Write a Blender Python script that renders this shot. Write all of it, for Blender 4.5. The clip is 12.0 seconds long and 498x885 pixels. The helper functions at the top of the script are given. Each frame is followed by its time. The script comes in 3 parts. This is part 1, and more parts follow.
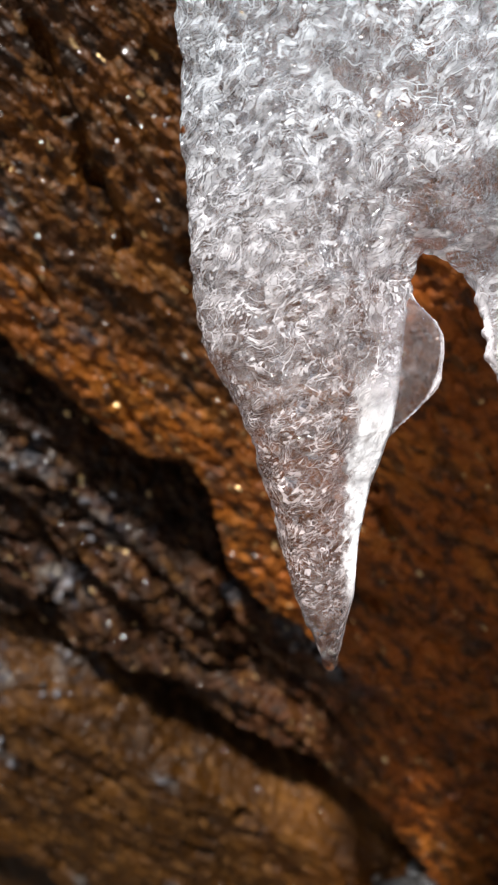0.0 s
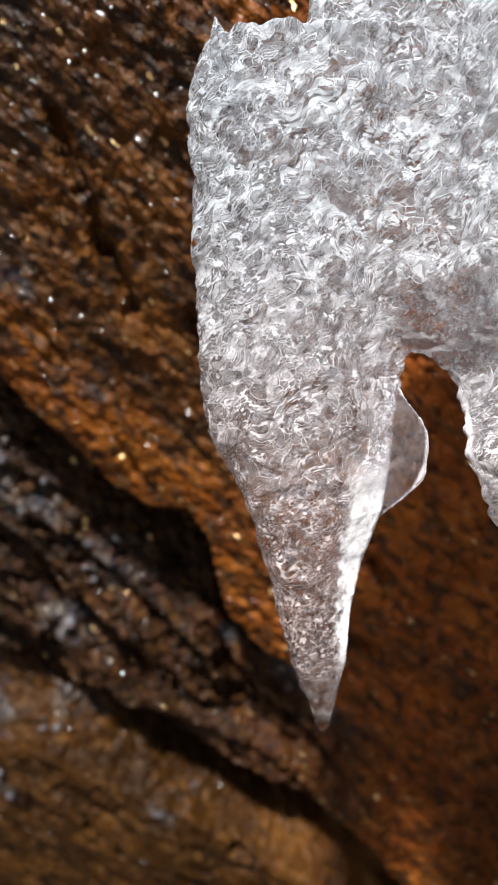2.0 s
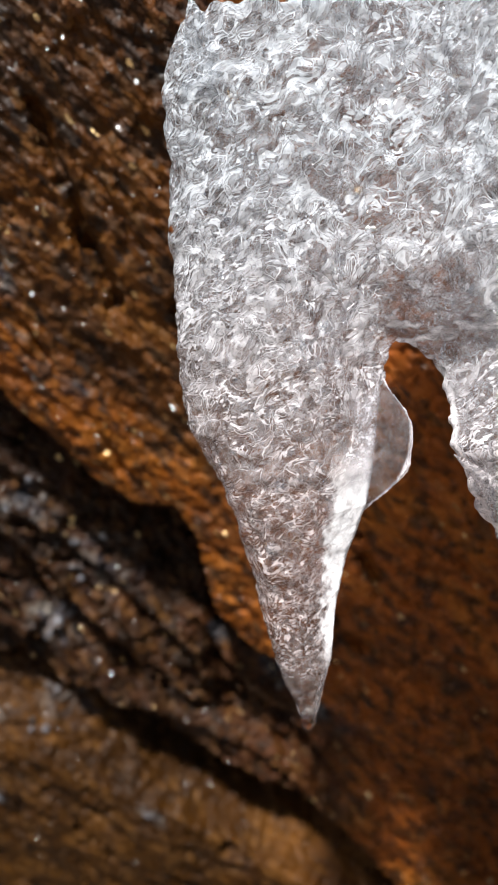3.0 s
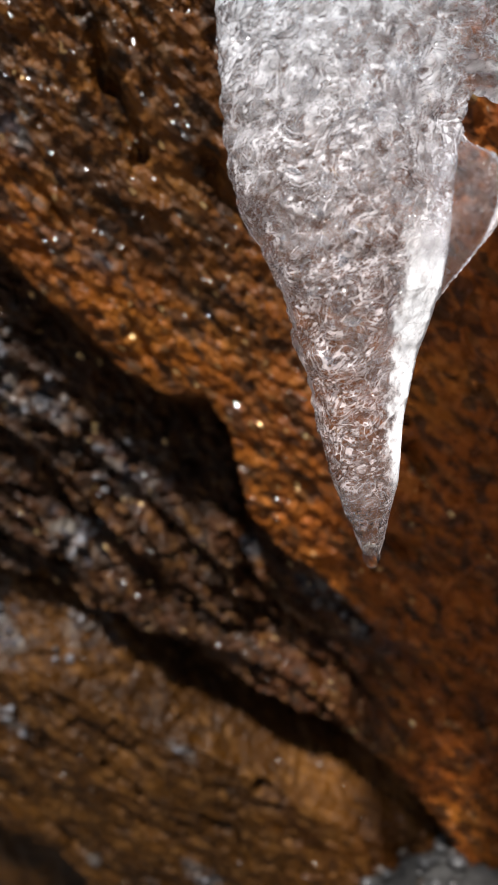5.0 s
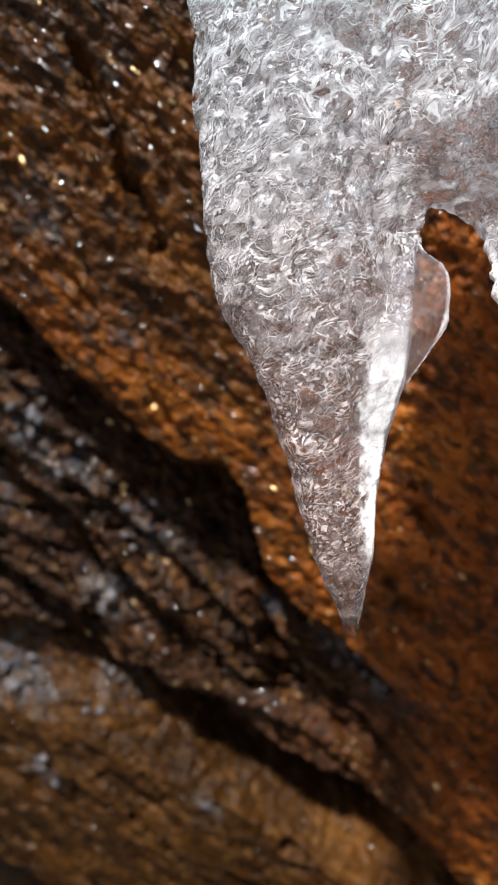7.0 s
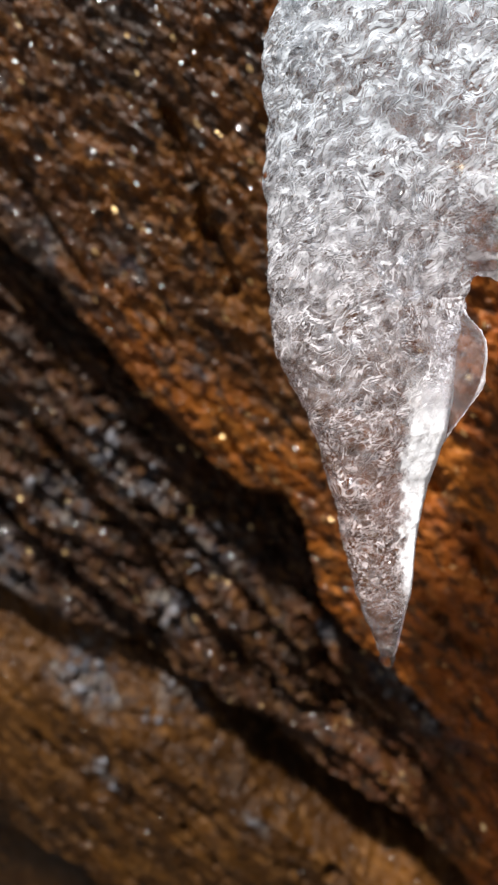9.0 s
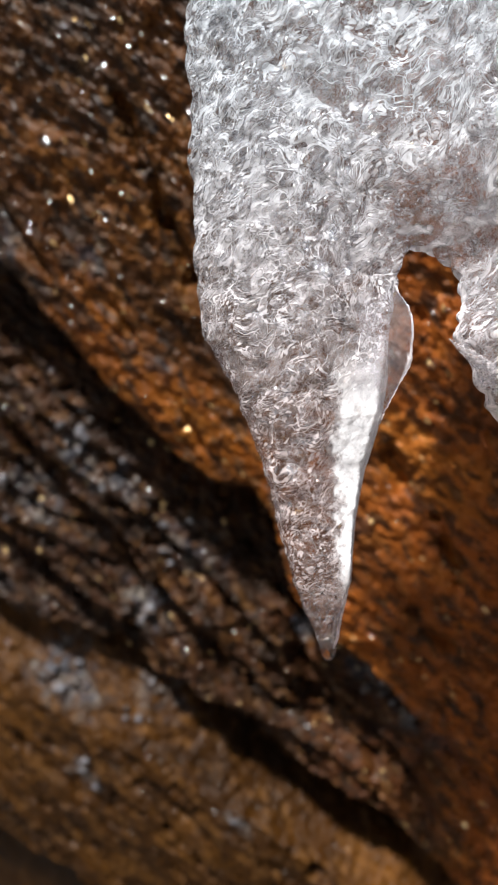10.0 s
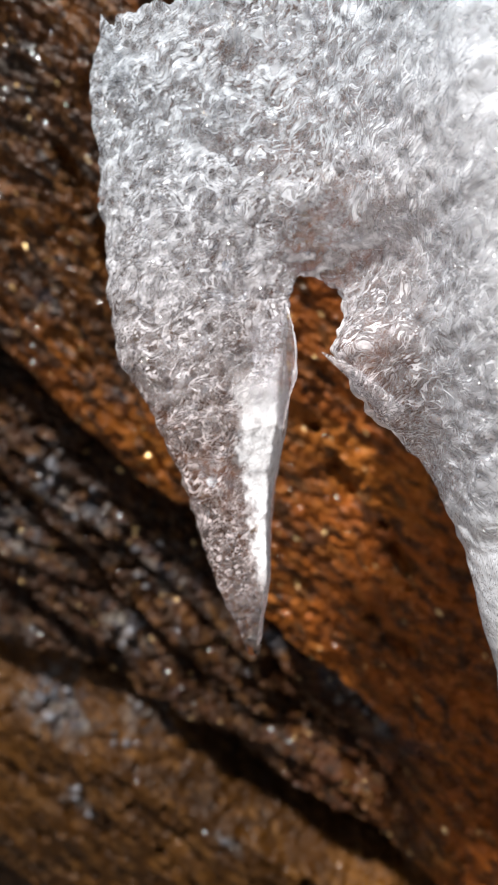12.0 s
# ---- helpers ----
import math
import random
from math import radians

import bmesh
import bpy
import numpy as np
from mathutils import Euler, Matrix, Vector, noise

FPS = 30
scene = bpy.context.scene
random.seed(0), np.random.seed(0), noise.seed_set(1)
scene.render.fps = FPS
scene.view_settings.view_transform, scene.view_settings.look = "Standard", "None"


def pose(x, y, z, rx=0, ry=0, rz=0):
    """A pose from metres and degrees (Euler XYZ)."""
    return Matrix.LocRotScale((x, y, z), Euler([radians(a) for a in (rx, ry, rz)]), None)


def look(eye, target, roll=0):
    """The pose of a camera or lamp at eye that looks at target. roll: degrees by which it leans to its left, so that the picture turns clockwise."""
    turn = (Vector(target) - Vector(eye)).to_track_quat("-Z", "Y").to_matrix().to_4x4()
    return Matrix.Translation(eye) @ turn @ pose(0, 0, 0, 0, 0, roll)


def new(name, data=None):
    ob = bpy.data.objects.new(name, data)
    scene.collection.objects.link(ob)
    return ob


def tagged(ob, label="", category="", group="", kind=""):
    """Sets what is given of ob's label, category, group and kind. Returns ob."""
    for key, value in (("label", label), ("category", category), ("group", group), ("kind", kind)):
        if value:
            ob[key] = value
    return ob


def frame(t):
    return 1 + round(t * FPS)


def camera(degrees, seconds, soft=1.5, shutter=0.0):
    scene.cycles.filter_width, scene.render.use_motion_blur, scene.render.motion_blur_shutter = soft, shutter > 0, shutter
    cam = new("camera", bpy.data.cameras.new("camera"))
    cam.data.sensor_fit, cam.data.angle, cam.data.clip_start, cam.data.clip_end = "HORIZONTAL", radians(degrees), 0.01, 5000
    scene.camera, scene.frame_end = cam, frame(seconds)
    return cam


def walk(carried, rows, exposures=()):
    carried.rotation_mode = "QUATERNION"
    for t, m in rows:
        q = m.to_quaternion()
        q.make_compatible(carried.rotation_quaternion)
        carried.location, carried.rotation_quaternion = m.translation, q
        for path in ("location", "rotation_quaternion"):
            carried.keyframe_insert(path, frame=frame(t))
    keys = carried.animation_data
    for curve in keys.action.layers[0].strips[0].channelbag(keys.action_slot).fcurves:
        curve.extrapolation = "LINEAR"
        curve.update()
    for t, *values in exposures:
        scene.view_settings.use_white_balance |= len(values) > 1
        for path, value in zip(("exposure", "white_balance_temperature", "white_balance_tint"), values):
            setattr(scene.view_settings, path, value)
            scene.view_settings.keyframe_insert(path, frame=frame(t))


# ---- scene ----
cam = camera(40.2, 12.0)
cam.data.dof.use_dof = True
cam.data.dof.focus_distance = 0.172
cam.data.dof.aperture_fstop = 15.0
PATH = [
    (0, (0.002, -0.008, 1.005), (-0.011, 1.97, 0.71), -1.6),
    (0.5, (0.001, -0.015, 1.009), (-0.012, 1.966, 0.732), -1.5),
    (1, (0.0, -0.019, 1.01), (-0.02, 1.962, 0.736), -1.4),
    (1.5, (0.0, -0.023, 1.016), (-0.019, 1.962, 0.768), -1.3),
    (2, (0.001, -0.021, 1.025), (0.0, 1.963, 0.776), -0.9),
    (2.5, (0.004, -0.019, 1.026), (0.008, 1.965, 0.779), -0.9),
    (2.7, (0.005, -0.018, 1.025), (0.015, 1.966, 0.772), -1.1),
    (4.3, (0.001, -0.013, 0.991), (0.03, 1.972, 0.753), -1.3),
    (4.5, (0.003, -0.017, 0.981), (0.047, 1.97, 0.751), -1.7),
    (5, (-0.006, 0.002, 0.969), (-0.04, 1.983, 0.697), -2.1),
    (5.5, (0.002, 0.003, 0.968), (-0.055, 1.986, 0.711), -2.6),
    (6, (0.003, 0.001, 0.968), (-0.06, 1.985, 0.722), -2.7),
    (6.5, (0.004, 0.0, 0.971), (-0.105, 1.984, 0.744), -2.6),
    (7, (0.013, -0.013, 0.979), (-0.168, 1.974, 0.846), -2.6),
    (7.5, (0.019, -0.022, 0.985), (-0.23, 1.961, 0.927), -2.1),
    (7.7, (0.019, -0.028, 0.989), (-0.276, 1.951, 0.974), -1.1),
    (9.3, (0.023, -0.031, 0.984), (-0.374, 1.927, 0.902), -0.2),
    (9.5, (0.025, -0.029, 0.983), (-0.368, 1.93, 0.895), -0.2),
    (10, (0.042, -0.02, 0.981), (-0.379, 1.934, 0.913), -1.0),
    (10.5, (0.053, -0.023, 0.986), (-0.412, 1.922, 0.986), -1.6),
    (11, (0.06, -0.025, 0.982), (-0.395, 1.922, 0.976), -2.5),
    (11.5, (0.087, -0.044, 0.979), (-0.293, 1.92, 1.009), -3.7),
    (12, (0.073, -0.031, 0.975), (-0.372, 1.918, 0.998), -4.2),
]
walk(cam, [(t, look(eye, target, roll)) for t, eye, target, roll in PATH])

# ---- world, sun, exposure ----
SUN_WAY = Vector((-0.14, -0.575, 0.80)).normalized()
world = bpy.data.worlds.new("world")
scene.world = world
world.use_nodes = True
wn, wl = world.node_tree.nodes, world.node_tree.links
sky = wn.new("ShaderNodeTexSky")
sky.sky_type, sky.sun_disc = "NISHITA", False
sky.sun_elevation = math.asin(SUN_WAY.z)
sky.sun_rotation = math.atan2(SUN_WAY.x, SUN_WAY.y)
wl.new(sky.outputs[0], wn["Background"].inputs[0])
wn["Background"].inputs[1].default_value = 0.032
sun = new("sun", bpy.data.lights.new("sun", "SUN"))
sun.data.energy, sun.data.angle, sun.data.color = 5.0, radians(3.5), (1.0, 0.982, 0.965)
sun.matrix_world = look((1, -2, 3), Vector((1, -2, 3)) - SUN_WAY)
scene.view_settings.exposure = 0.85


# ---- small tools ----
def lattice(ix, iy, iz, seed):
    h = (ix * 374761393 + iy * 668265263 + iz * 1440662683 + seed * 974634641) & 0xFFFFFFFF
    for k in (2246822519, 3266489917, 668265263):
        h = ((h ^ (h >> 15)) * k) & 0xFFFFFFFF
    h = h ^ (h >> 16)
    return (h & 0xFFFF) / 32767.5 - 1.0


def smooth_noise(x, y, z, seed=0):
    """Value noise in -1..1 on arrays."""
    x, y, z = np.broadcast_arrays(x, y, z)
    ix, iy, iz = (np.floor(a).astype(np.int64) for a in (x, y, z))
    fx, fy, fz = x - ix, y - iy, z - iz
    fx, fy, fz = (f * f * f * (f * (f * 6 - 15) + 10) for f in (fx, fy, fz))
    total = 0.0
    for a in (0, 1):
        for b in (0, 1):
            for c in (0, 1):
                w = (fx if a else 1 - fx) * (fy if b else 1 - fy) * (fz if c else 1 - fz)
                total = total + w * lattice(ix + a, iy + b, iz + c, seed)
    return total


def fractal(x, y, z, octaves=4, seed=0, gain=0.5):
    total, size = 0.0, 1.0
    for i in range(octaves):
        k = 2.03 ** i
        total = total + size * smooth_noise(x * k + 7.1 * i, y * k + 3.7 * i, z * k, seed + i)
        size *= gain
    return total


def step(a, b, v):
    t = np.clip((v - a) / (b - a), 0, 1)
    return t * t * (3 - 2 * t)


def facets(p, size, seed):
    """Uneven flat facets, as a height in -0.5..0.5 at each point: nearest random centre, tilted at random."""
    q = p / size
    base = np.floor(q).astype(np.int64)
    best, height = np.full(len(q), 1e9), np.zeros(len(q))
    for dx in (-1, 0, 1):
        for dy in (-1, 0, 1):
            for dz in (-1, 0, 1):
                c = base + (dx, dy, dz)
                rnd = [lattice(c[:, 0], c[:, 1], c[:, 2], seed + k) for k in range(6)]
                d = q - c - 0.5 - 0.45 * np.stack(rnd[:3], -1)
                far = (d * d).sum(1)
                tilt = (d * np.stack(rnd[3:], -1)).sum(1)
                near = far < best
                best, height = np.where(near, far, best), np.where(near, tilt, height)
    return height


def domes(p, size, seed):
    """Rounded grains side by side, as a height in 0..1 at each point."""
    q = p / size
    base = np.floor(q).astype(np.int64)
    best = np.full(len(q), 1e9)
    for dx in (-1, 0, 1):
        for dy in (-1, 0, 1):
            for dz in (-1, 0, 1):
                c = base + (dx, dy, dz)
                rnd = [lattice(c[:, 0], c[:, 1], c[:, 2], seed + k) for k in range(3)]
                d = q - c - 0.5 - 0.42 * np.stack(rnd, -1)
                best = np.minimum(best, (d * d).sum(1))
    return 1 - np.clip(best, 0, 1)


def mesh_object(name, verts, faces, material, parent=None, smooth=True):
    me = bpy.data.meshes.new(name)
    me.from_pydata(np.asarray(verts).tolist(), [], np.asarray(faces).tolist())
    me.update()
    if smooth:
        me.shade_smooth()
    me.materials.append(material)
    ob = new(name, me)
    ob.parent = parent
    return ob


def lump(rng, centre, size, uneven=0.25, stretch=(1, 1, 1), detail=1):
    """Vertices and faces of one uneven grain."""
    bm = bmesh.new()
    bmesh.ops.create_icosphere(bm, subdivisions=detail, radius=1)
    turn = Euler((rng.uniform(0, 6.3), rng.uniform(0, 6.3), rng.uniform(0, 6.3))).to_matrix()
    for v in bm.verts:
        q = v.co * (1 + rng.uniform(-uneven, uneven))
        v.co = Vector(centre) + turn @ Vector((q.x * stretch[0], q.y * stretch[1], q.z * stretch[2])) * size
    bm.verts.ensure_lookup_table()
    out = [tuple(v.co) for v in bm.verts], [[v.index for v in f.verts] for f in bm.faces]
    bm.free()
    return out


def grid_faces(nu, nv):
    i = np.arange(nu * nv).reshape(nu, nv)
    return np.stack([i[:-1, :-1], i[1:, :-1], i[1:, 1:], i[:-1, 1:]], -1).reshape(-1, 4)


def surface_net(xs, ys, zs, f):
    """Closed quad surface where the field f changes sign (inside negative)."""
    nx, ny, nz = f.shape
    inside = f < 0
    c = [(a, b, d) for a in (0, 1) for b in (0, 1) for d in (0, 1)]
    count = sum(inside[a:nx - 1 + a, b:ny - 1 + b, d:nz - 1 + d].astype(np.int8) for a, b, d in c)
    cells = np.argwhere((count > 0) & (count < 8))
    ids = np.full((nx - 1, ny - 1, nz - 1), -1, np.int64)
    ids[tuple(cells.T)] = np.arange(len(cells))
    total, hits = np.zeros((len(cells), 3)), np.zeros(len(cells))
    i, j, k = cells.T
    for p in c:
        for axis in range(3):
            if p[axis]:
                continue
            q = list(p)
            q[axis] = 1
            fa, fb = f[i + p[0], j + p[1], k + p[2]], f[i + q[0], j + q[1], k + q[2]]
            cross = (fa < 0) != (fb < 0)
            t = np.where(cross, fa / np.where(cross, fa - fb, 1), 0)
            pa = np.stack([xs[i + p[0]], ys[j + p[1]], zs[k + p[2]]], -1)
            pb = np.stack([xs[i + q[0]], ys[j + q[1]], zs[k + q[2]]], -1)
            total += np.where(cross[:, None], pa + (pb - pa) * t[:, None], 0)
            hits += cross
    verts = total / hits[:, None]
    faces = []
    for axis in range(3):
        u, v = [(1, 2), (2, 0), (0, 1)][axis]
        a = np.take(inside, range(f.shape[axis] - 1), axis)
        b = np.take(inside, range(1, f.shape[axis]), axis)
        e = np.argwhere(a != b)
        e = e[(e[:, u] > 0) & (e[:, v] > 0)]
        e = e[(e[:, u] < f.shape[u] - 1) & (e[:, v] < f.shape[v] - 1)]
        out = a[tuple(e.T)]
        quad = []
        for du, dv in ((1, 1), (0, 1), (0, 0), (1, 0)):
            w = e.copy()
            w[:, u] -= du
            w[:, v] -= dv
            quad.append(ids[tuple(w.T)])
        quad = np.stack(quad, -1)
        quad[~out] = quad[~out][:, ::-1]
        faces.append(quad)
    return verts, np.concatenate(faces)


# ---- materials ----
class Nodes:
    """A new node material, with short calls for the nodes in use here."""

    def __init__(self, name):
        self.mat = bpy.data.materials.new(name)
        self.mat.use_nodes = True
        self.tree = self.mat.node_tree
        self.bsdf = self.tree.nodes["Principled BSDF"]
        self.out = self.tree.nodes["Material Output"]
        self.where = self.tree.nodes.new("ShaderNodeTexCoord").outputs["Object"]

    def add(self, kind, inputs=(), **props):
        n = self.tree.nodes.new(kind)
        for k, v in props.items():
            setattr(n, k, v)
        for k, v in dict(inputs).items():
            self.put(n.inputs[k], v)
        return n

    def put(self, socket, v):
        if isinstance(v, bpy.types.NodeSocket):
            self.tree.links.new(v, socket)
        else:
            socket.default_value = v

    def noise(self, scale, detail=4, rough=0.55, vec=None, distort=0.0):
        return self.add("ShaderNodeTexNoise", {"Vector": vec or self.where, "Scale": scale, "Detail": detail, "Roughness": rough, "Distortion": distort}).outputs["Fac"]

    def cells(self, scale, vec=None, feature="F1", out="Distance"):
        return self.add("ShaderNodeTexVoronoi", {"Vector": vec or self.where, "Scale": scale}, feature=feature).outputs[out]

    def stretch(self, rot, size, vec=None):
        """Places turned by rot and then scaled, so that a small size draws a pattern out along that turned axis."""
        return self.add("ShaderNodeMapping", {"Vector": vec or self.where, "Rotation": [radians(a) for a in rot], "Scale": [1 / k for k in size]}, vector_type="TEXTURE").outputs[0]

    def ramp(self, fac, stops):
        n = self.add("ShaderNodeValToRGB", {"Fac": fac})
        el = n.color_ramp.elements
        while len(el) < len(stops):
            el.new(0.5)
        for e, (at, col) in zip(el, stops):
            e.position, e.color = at, (col, col, col, 1) if isinstance(col, (int, float)) else (*col, 1)
        return n.outputs[0]

    def mix(self, fac, a, b, blend="MIX"):
        n = self.add("ShaderNodeMix", data_type="RGBA", blend_type=blend)
        for k, v in ((0, fac), (6, a), (7, b)):
            self.put(n.inputs[k], (*v, 1) if isinstance(v, tuple) else (v, v, v, 1) if k and isinstance(v, float) else v)
        return n.outputs[2]

    def calc(self, op, a, b=0.0):
        n = self.add("ShaderNodeMath", operation=op)
        self.put(n.inputs[0], a)
        self.put(n.inputs[1], b)
        return n.outputs[0]

    def bump(self, height, distance, strength=1.0, normal=None):
        n = self.add("ShaderNodeBump", {"Height": height, "Distance": distance, "Strength": strength})
        if normal:
            self.put(n.inputs["Normal"], normal)
        return n.outputs[0]

    def set(self, **kw):
        for k, v in kw.items():
            self.put(self.bsdf.inputs[k.replace("_", " ")], v)
        return self.mat


def rock_material():
    n = Nodes("wet_iron_stained_rock")

    def share(name):
        return n.add("ShaderNodeAttribute", attribute_name=name).outputs["Fac"]

    grain = n.stretch((0, -38, 0), (1.0, 1.0, 0.45))
    large = n.noise(16, 5, 0.65, grain, 0.7)
    colour = n.ramp(large, [(0.32, (0.018, 0.008, 0.0035)), (0.46, (0.048, 0.017, 0.0035)), (0.58, (0.090, 0.031, 0.005)), (0.70, (0.135, 0.055, 0.010))])
    ochre = n.ramp(n.noise(42, 5, 0.65, grain, 0.5), [(0.32, (0.070, 0.018, 0.002)), (0.50, (0.190, 0.052, 0.004)), (0.66, (0.275, 0.092, 0.011))])
    colour = n.mix(n.calc("MULTIPLY", share("ochre"), 0.72), colour, ochre)
    # redder towards the column
    place = n.add("ShaderNodeSeparateXYZ", {0: n.where}).outputs
    red = n.add("ShaderNodeMapRange", {0: n.calc("ADD", place[0], n.calc("MULTIPLY", n.noise(20, 4, 0.6), 0.06)), 1: 0.00, 2: 0.09, 3: 0.0, 4: 0.8}).outputs[0]
    colour = n.mix(red, colour, n.ramp(n.noise(15, 6, 0.68, grain, 0.8), [(0.34, (0.120, 0.032, 0.006)), (0.50, (0.270, 0.070, 0.010)), (0.66, (0.410, 0.140, 0.020))]))
    # crumbled layer: brown of its own, with the ledge's shade put into it
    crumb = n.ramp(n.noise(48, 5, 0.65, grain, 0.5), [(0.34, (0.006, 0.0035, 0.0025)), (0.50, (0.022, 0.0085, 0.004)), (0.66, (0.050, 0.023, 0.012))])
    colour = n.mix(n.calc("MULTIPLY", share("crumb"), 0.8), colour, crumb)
    # lowest layer: olive-brown stone, its colour darkened further to stand for shade
    shaded_bed = n.ramp(n.noise(17, 6, 0.65, grain, 0.6), [(0.34, (0.008, 0.0033, 0.0007)), (0.50, (0.031, 0.0115, 0.0014)), (0.66, (0.072, 0.029, 0.0045))])
    even = n.calc("SUBTRACT", 1.0, n.calc("MULTIPLY", share("shaded_bed"), 0.6))
    colour = n.mix(n.calc("MULTIPLY", share("shaded_bed"), 0.9), colour, shaded_bed)
    # single grains, each with its own tone
    tone = n.add("ShaderNodeSeparateColor", {0: n.cells(260, grain, out="Color")}).outputs
    colour = n.mix(n.calc("MULTIPLY", n.ramp(tone[0], [(0.10, 0.75), (0.42, 0.0)]), even), colour, (0.013, 0.009, 0.007))
    colour = n.mix(n.ramp(tone[1], [(0.70, 0.0), (0.95, 0.55)]), colour, n.mix(0.3, colour, (0.30, 0.14, 0.04)))
    colour = n.mix(n.calc("MULTIPLY", n.ramp(n.noise(110, 4, 0.65, grain), [(0.36, 0.75), (0.50, 0.0)]), even), colour, (0.016, 0.010, 0.006))
    chips = n.add("ShaderNodeSeparateColor", {0: n.cells(170, n.mix(0.012, n.where, n.add("ShaderNodeTexNoise", {"Vector": n.where, "Scale": 120.0}).outputs["Color"], "ADD"), out="Color")}).outputs
    pale = n.calc("MULTIPLY", share("pale"), n.ramp(chips[1], [(0.30, 0.05), (0.48, 0.55), (0.75, 1.0)]))
    colour = n.mix(pale, colour, n.ramp(chips[0], [(0.1, (0.022, 0.030, 0.045)), (0.5, (0.062, 0.062, 0.066)), (0.9, (0.14, 0.122, 0.105))]))
    b = n.bump(n.noise(150, 4, 0.65, grain), 0.0030)
    b = n.bump(n.cells(380, grain), 0.0014, 0.9, b)
    # wet crystal faces, each with its own tilt, that catch the sun
    chip = n.cells(820, grain, out="Color")
    lean = n.add("ShaderNodeVectorMath", {0: chip, 1: (0.5, 0.5, 0.5)}, operation="SUBTRACT").outputs[0]
    lean = n.add("ShaderNodeVectorMath", {0: lean, "Scale": 1.5}, operation="SCALE").outputs[0]
    face = n.add("ShaderNodeVectorMath", {0: n.add("ShaderNodeNewGeometry").outputs["Normal"], 1: lean}, operation="ADD").outputs[0]
    face = n.add("ShaderNodeVectorMath", {0: face}, operation="NORMALIZE").outputs[0]
    wet = n.ramp(n.add("ShaderNodeSeparateColor", {0: chip}).outputs[2], [(0.72, 0.0), (0.78, 0.38)])
    wet = n.calc("MULTIPLY", n.calc("MULTIPLY", wet, even), n.ramp(n.noise(30, 3, 0.6), [(0.40, 0.25), (0.60, 1.0)]))
    # scattered flakes of golden mica
    flake = n.cells(640, grain, out="Color")
    mica = n.ramp(n.add("ShaderNodeSeparateColor", {0: flake}).outputs[0], [(0.992, 0.0), (0.994, 1.0)])
    mica = n.calc("MULTIPLY", mica, n.calc("GREATER_THAN", even, 0.7))
    tilt = n.add("ShaderNodeVectorMath", {0: flake, 1: (0.99, 0.5, 0.5)}, operation="SUBTRACT").outputs[0]
    tilt = n.add("ShaderNodeVectorMath", {0: tilt, "Scale": 1.3}, operation="SCALE").outputs[0]
    tilt = n.add("ShaderNodeVectorMath", {0: n.add("ShaderNodeNewGeometry").outputs["Normal"], 1: tilt}, operation="ADD").outputs[0]
    tilt = n.add("ShaderNodeVectorMath", {0: tilt}, operation="NORMALIZE").outputs[0]
    colour = n.mix(mica, colour, (0.60, 0.42, 0.20))
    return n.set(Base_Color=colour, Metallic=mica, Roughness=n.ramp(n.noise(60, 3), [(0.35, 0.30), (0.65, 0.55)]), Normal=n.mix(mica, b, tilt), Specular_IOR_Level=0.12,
                 Coat_Weight=wet, Coat_Roughness=0.12, Coat_Normal=face, Coat_Tint=(1.0, 0.86, 0.62, 1))


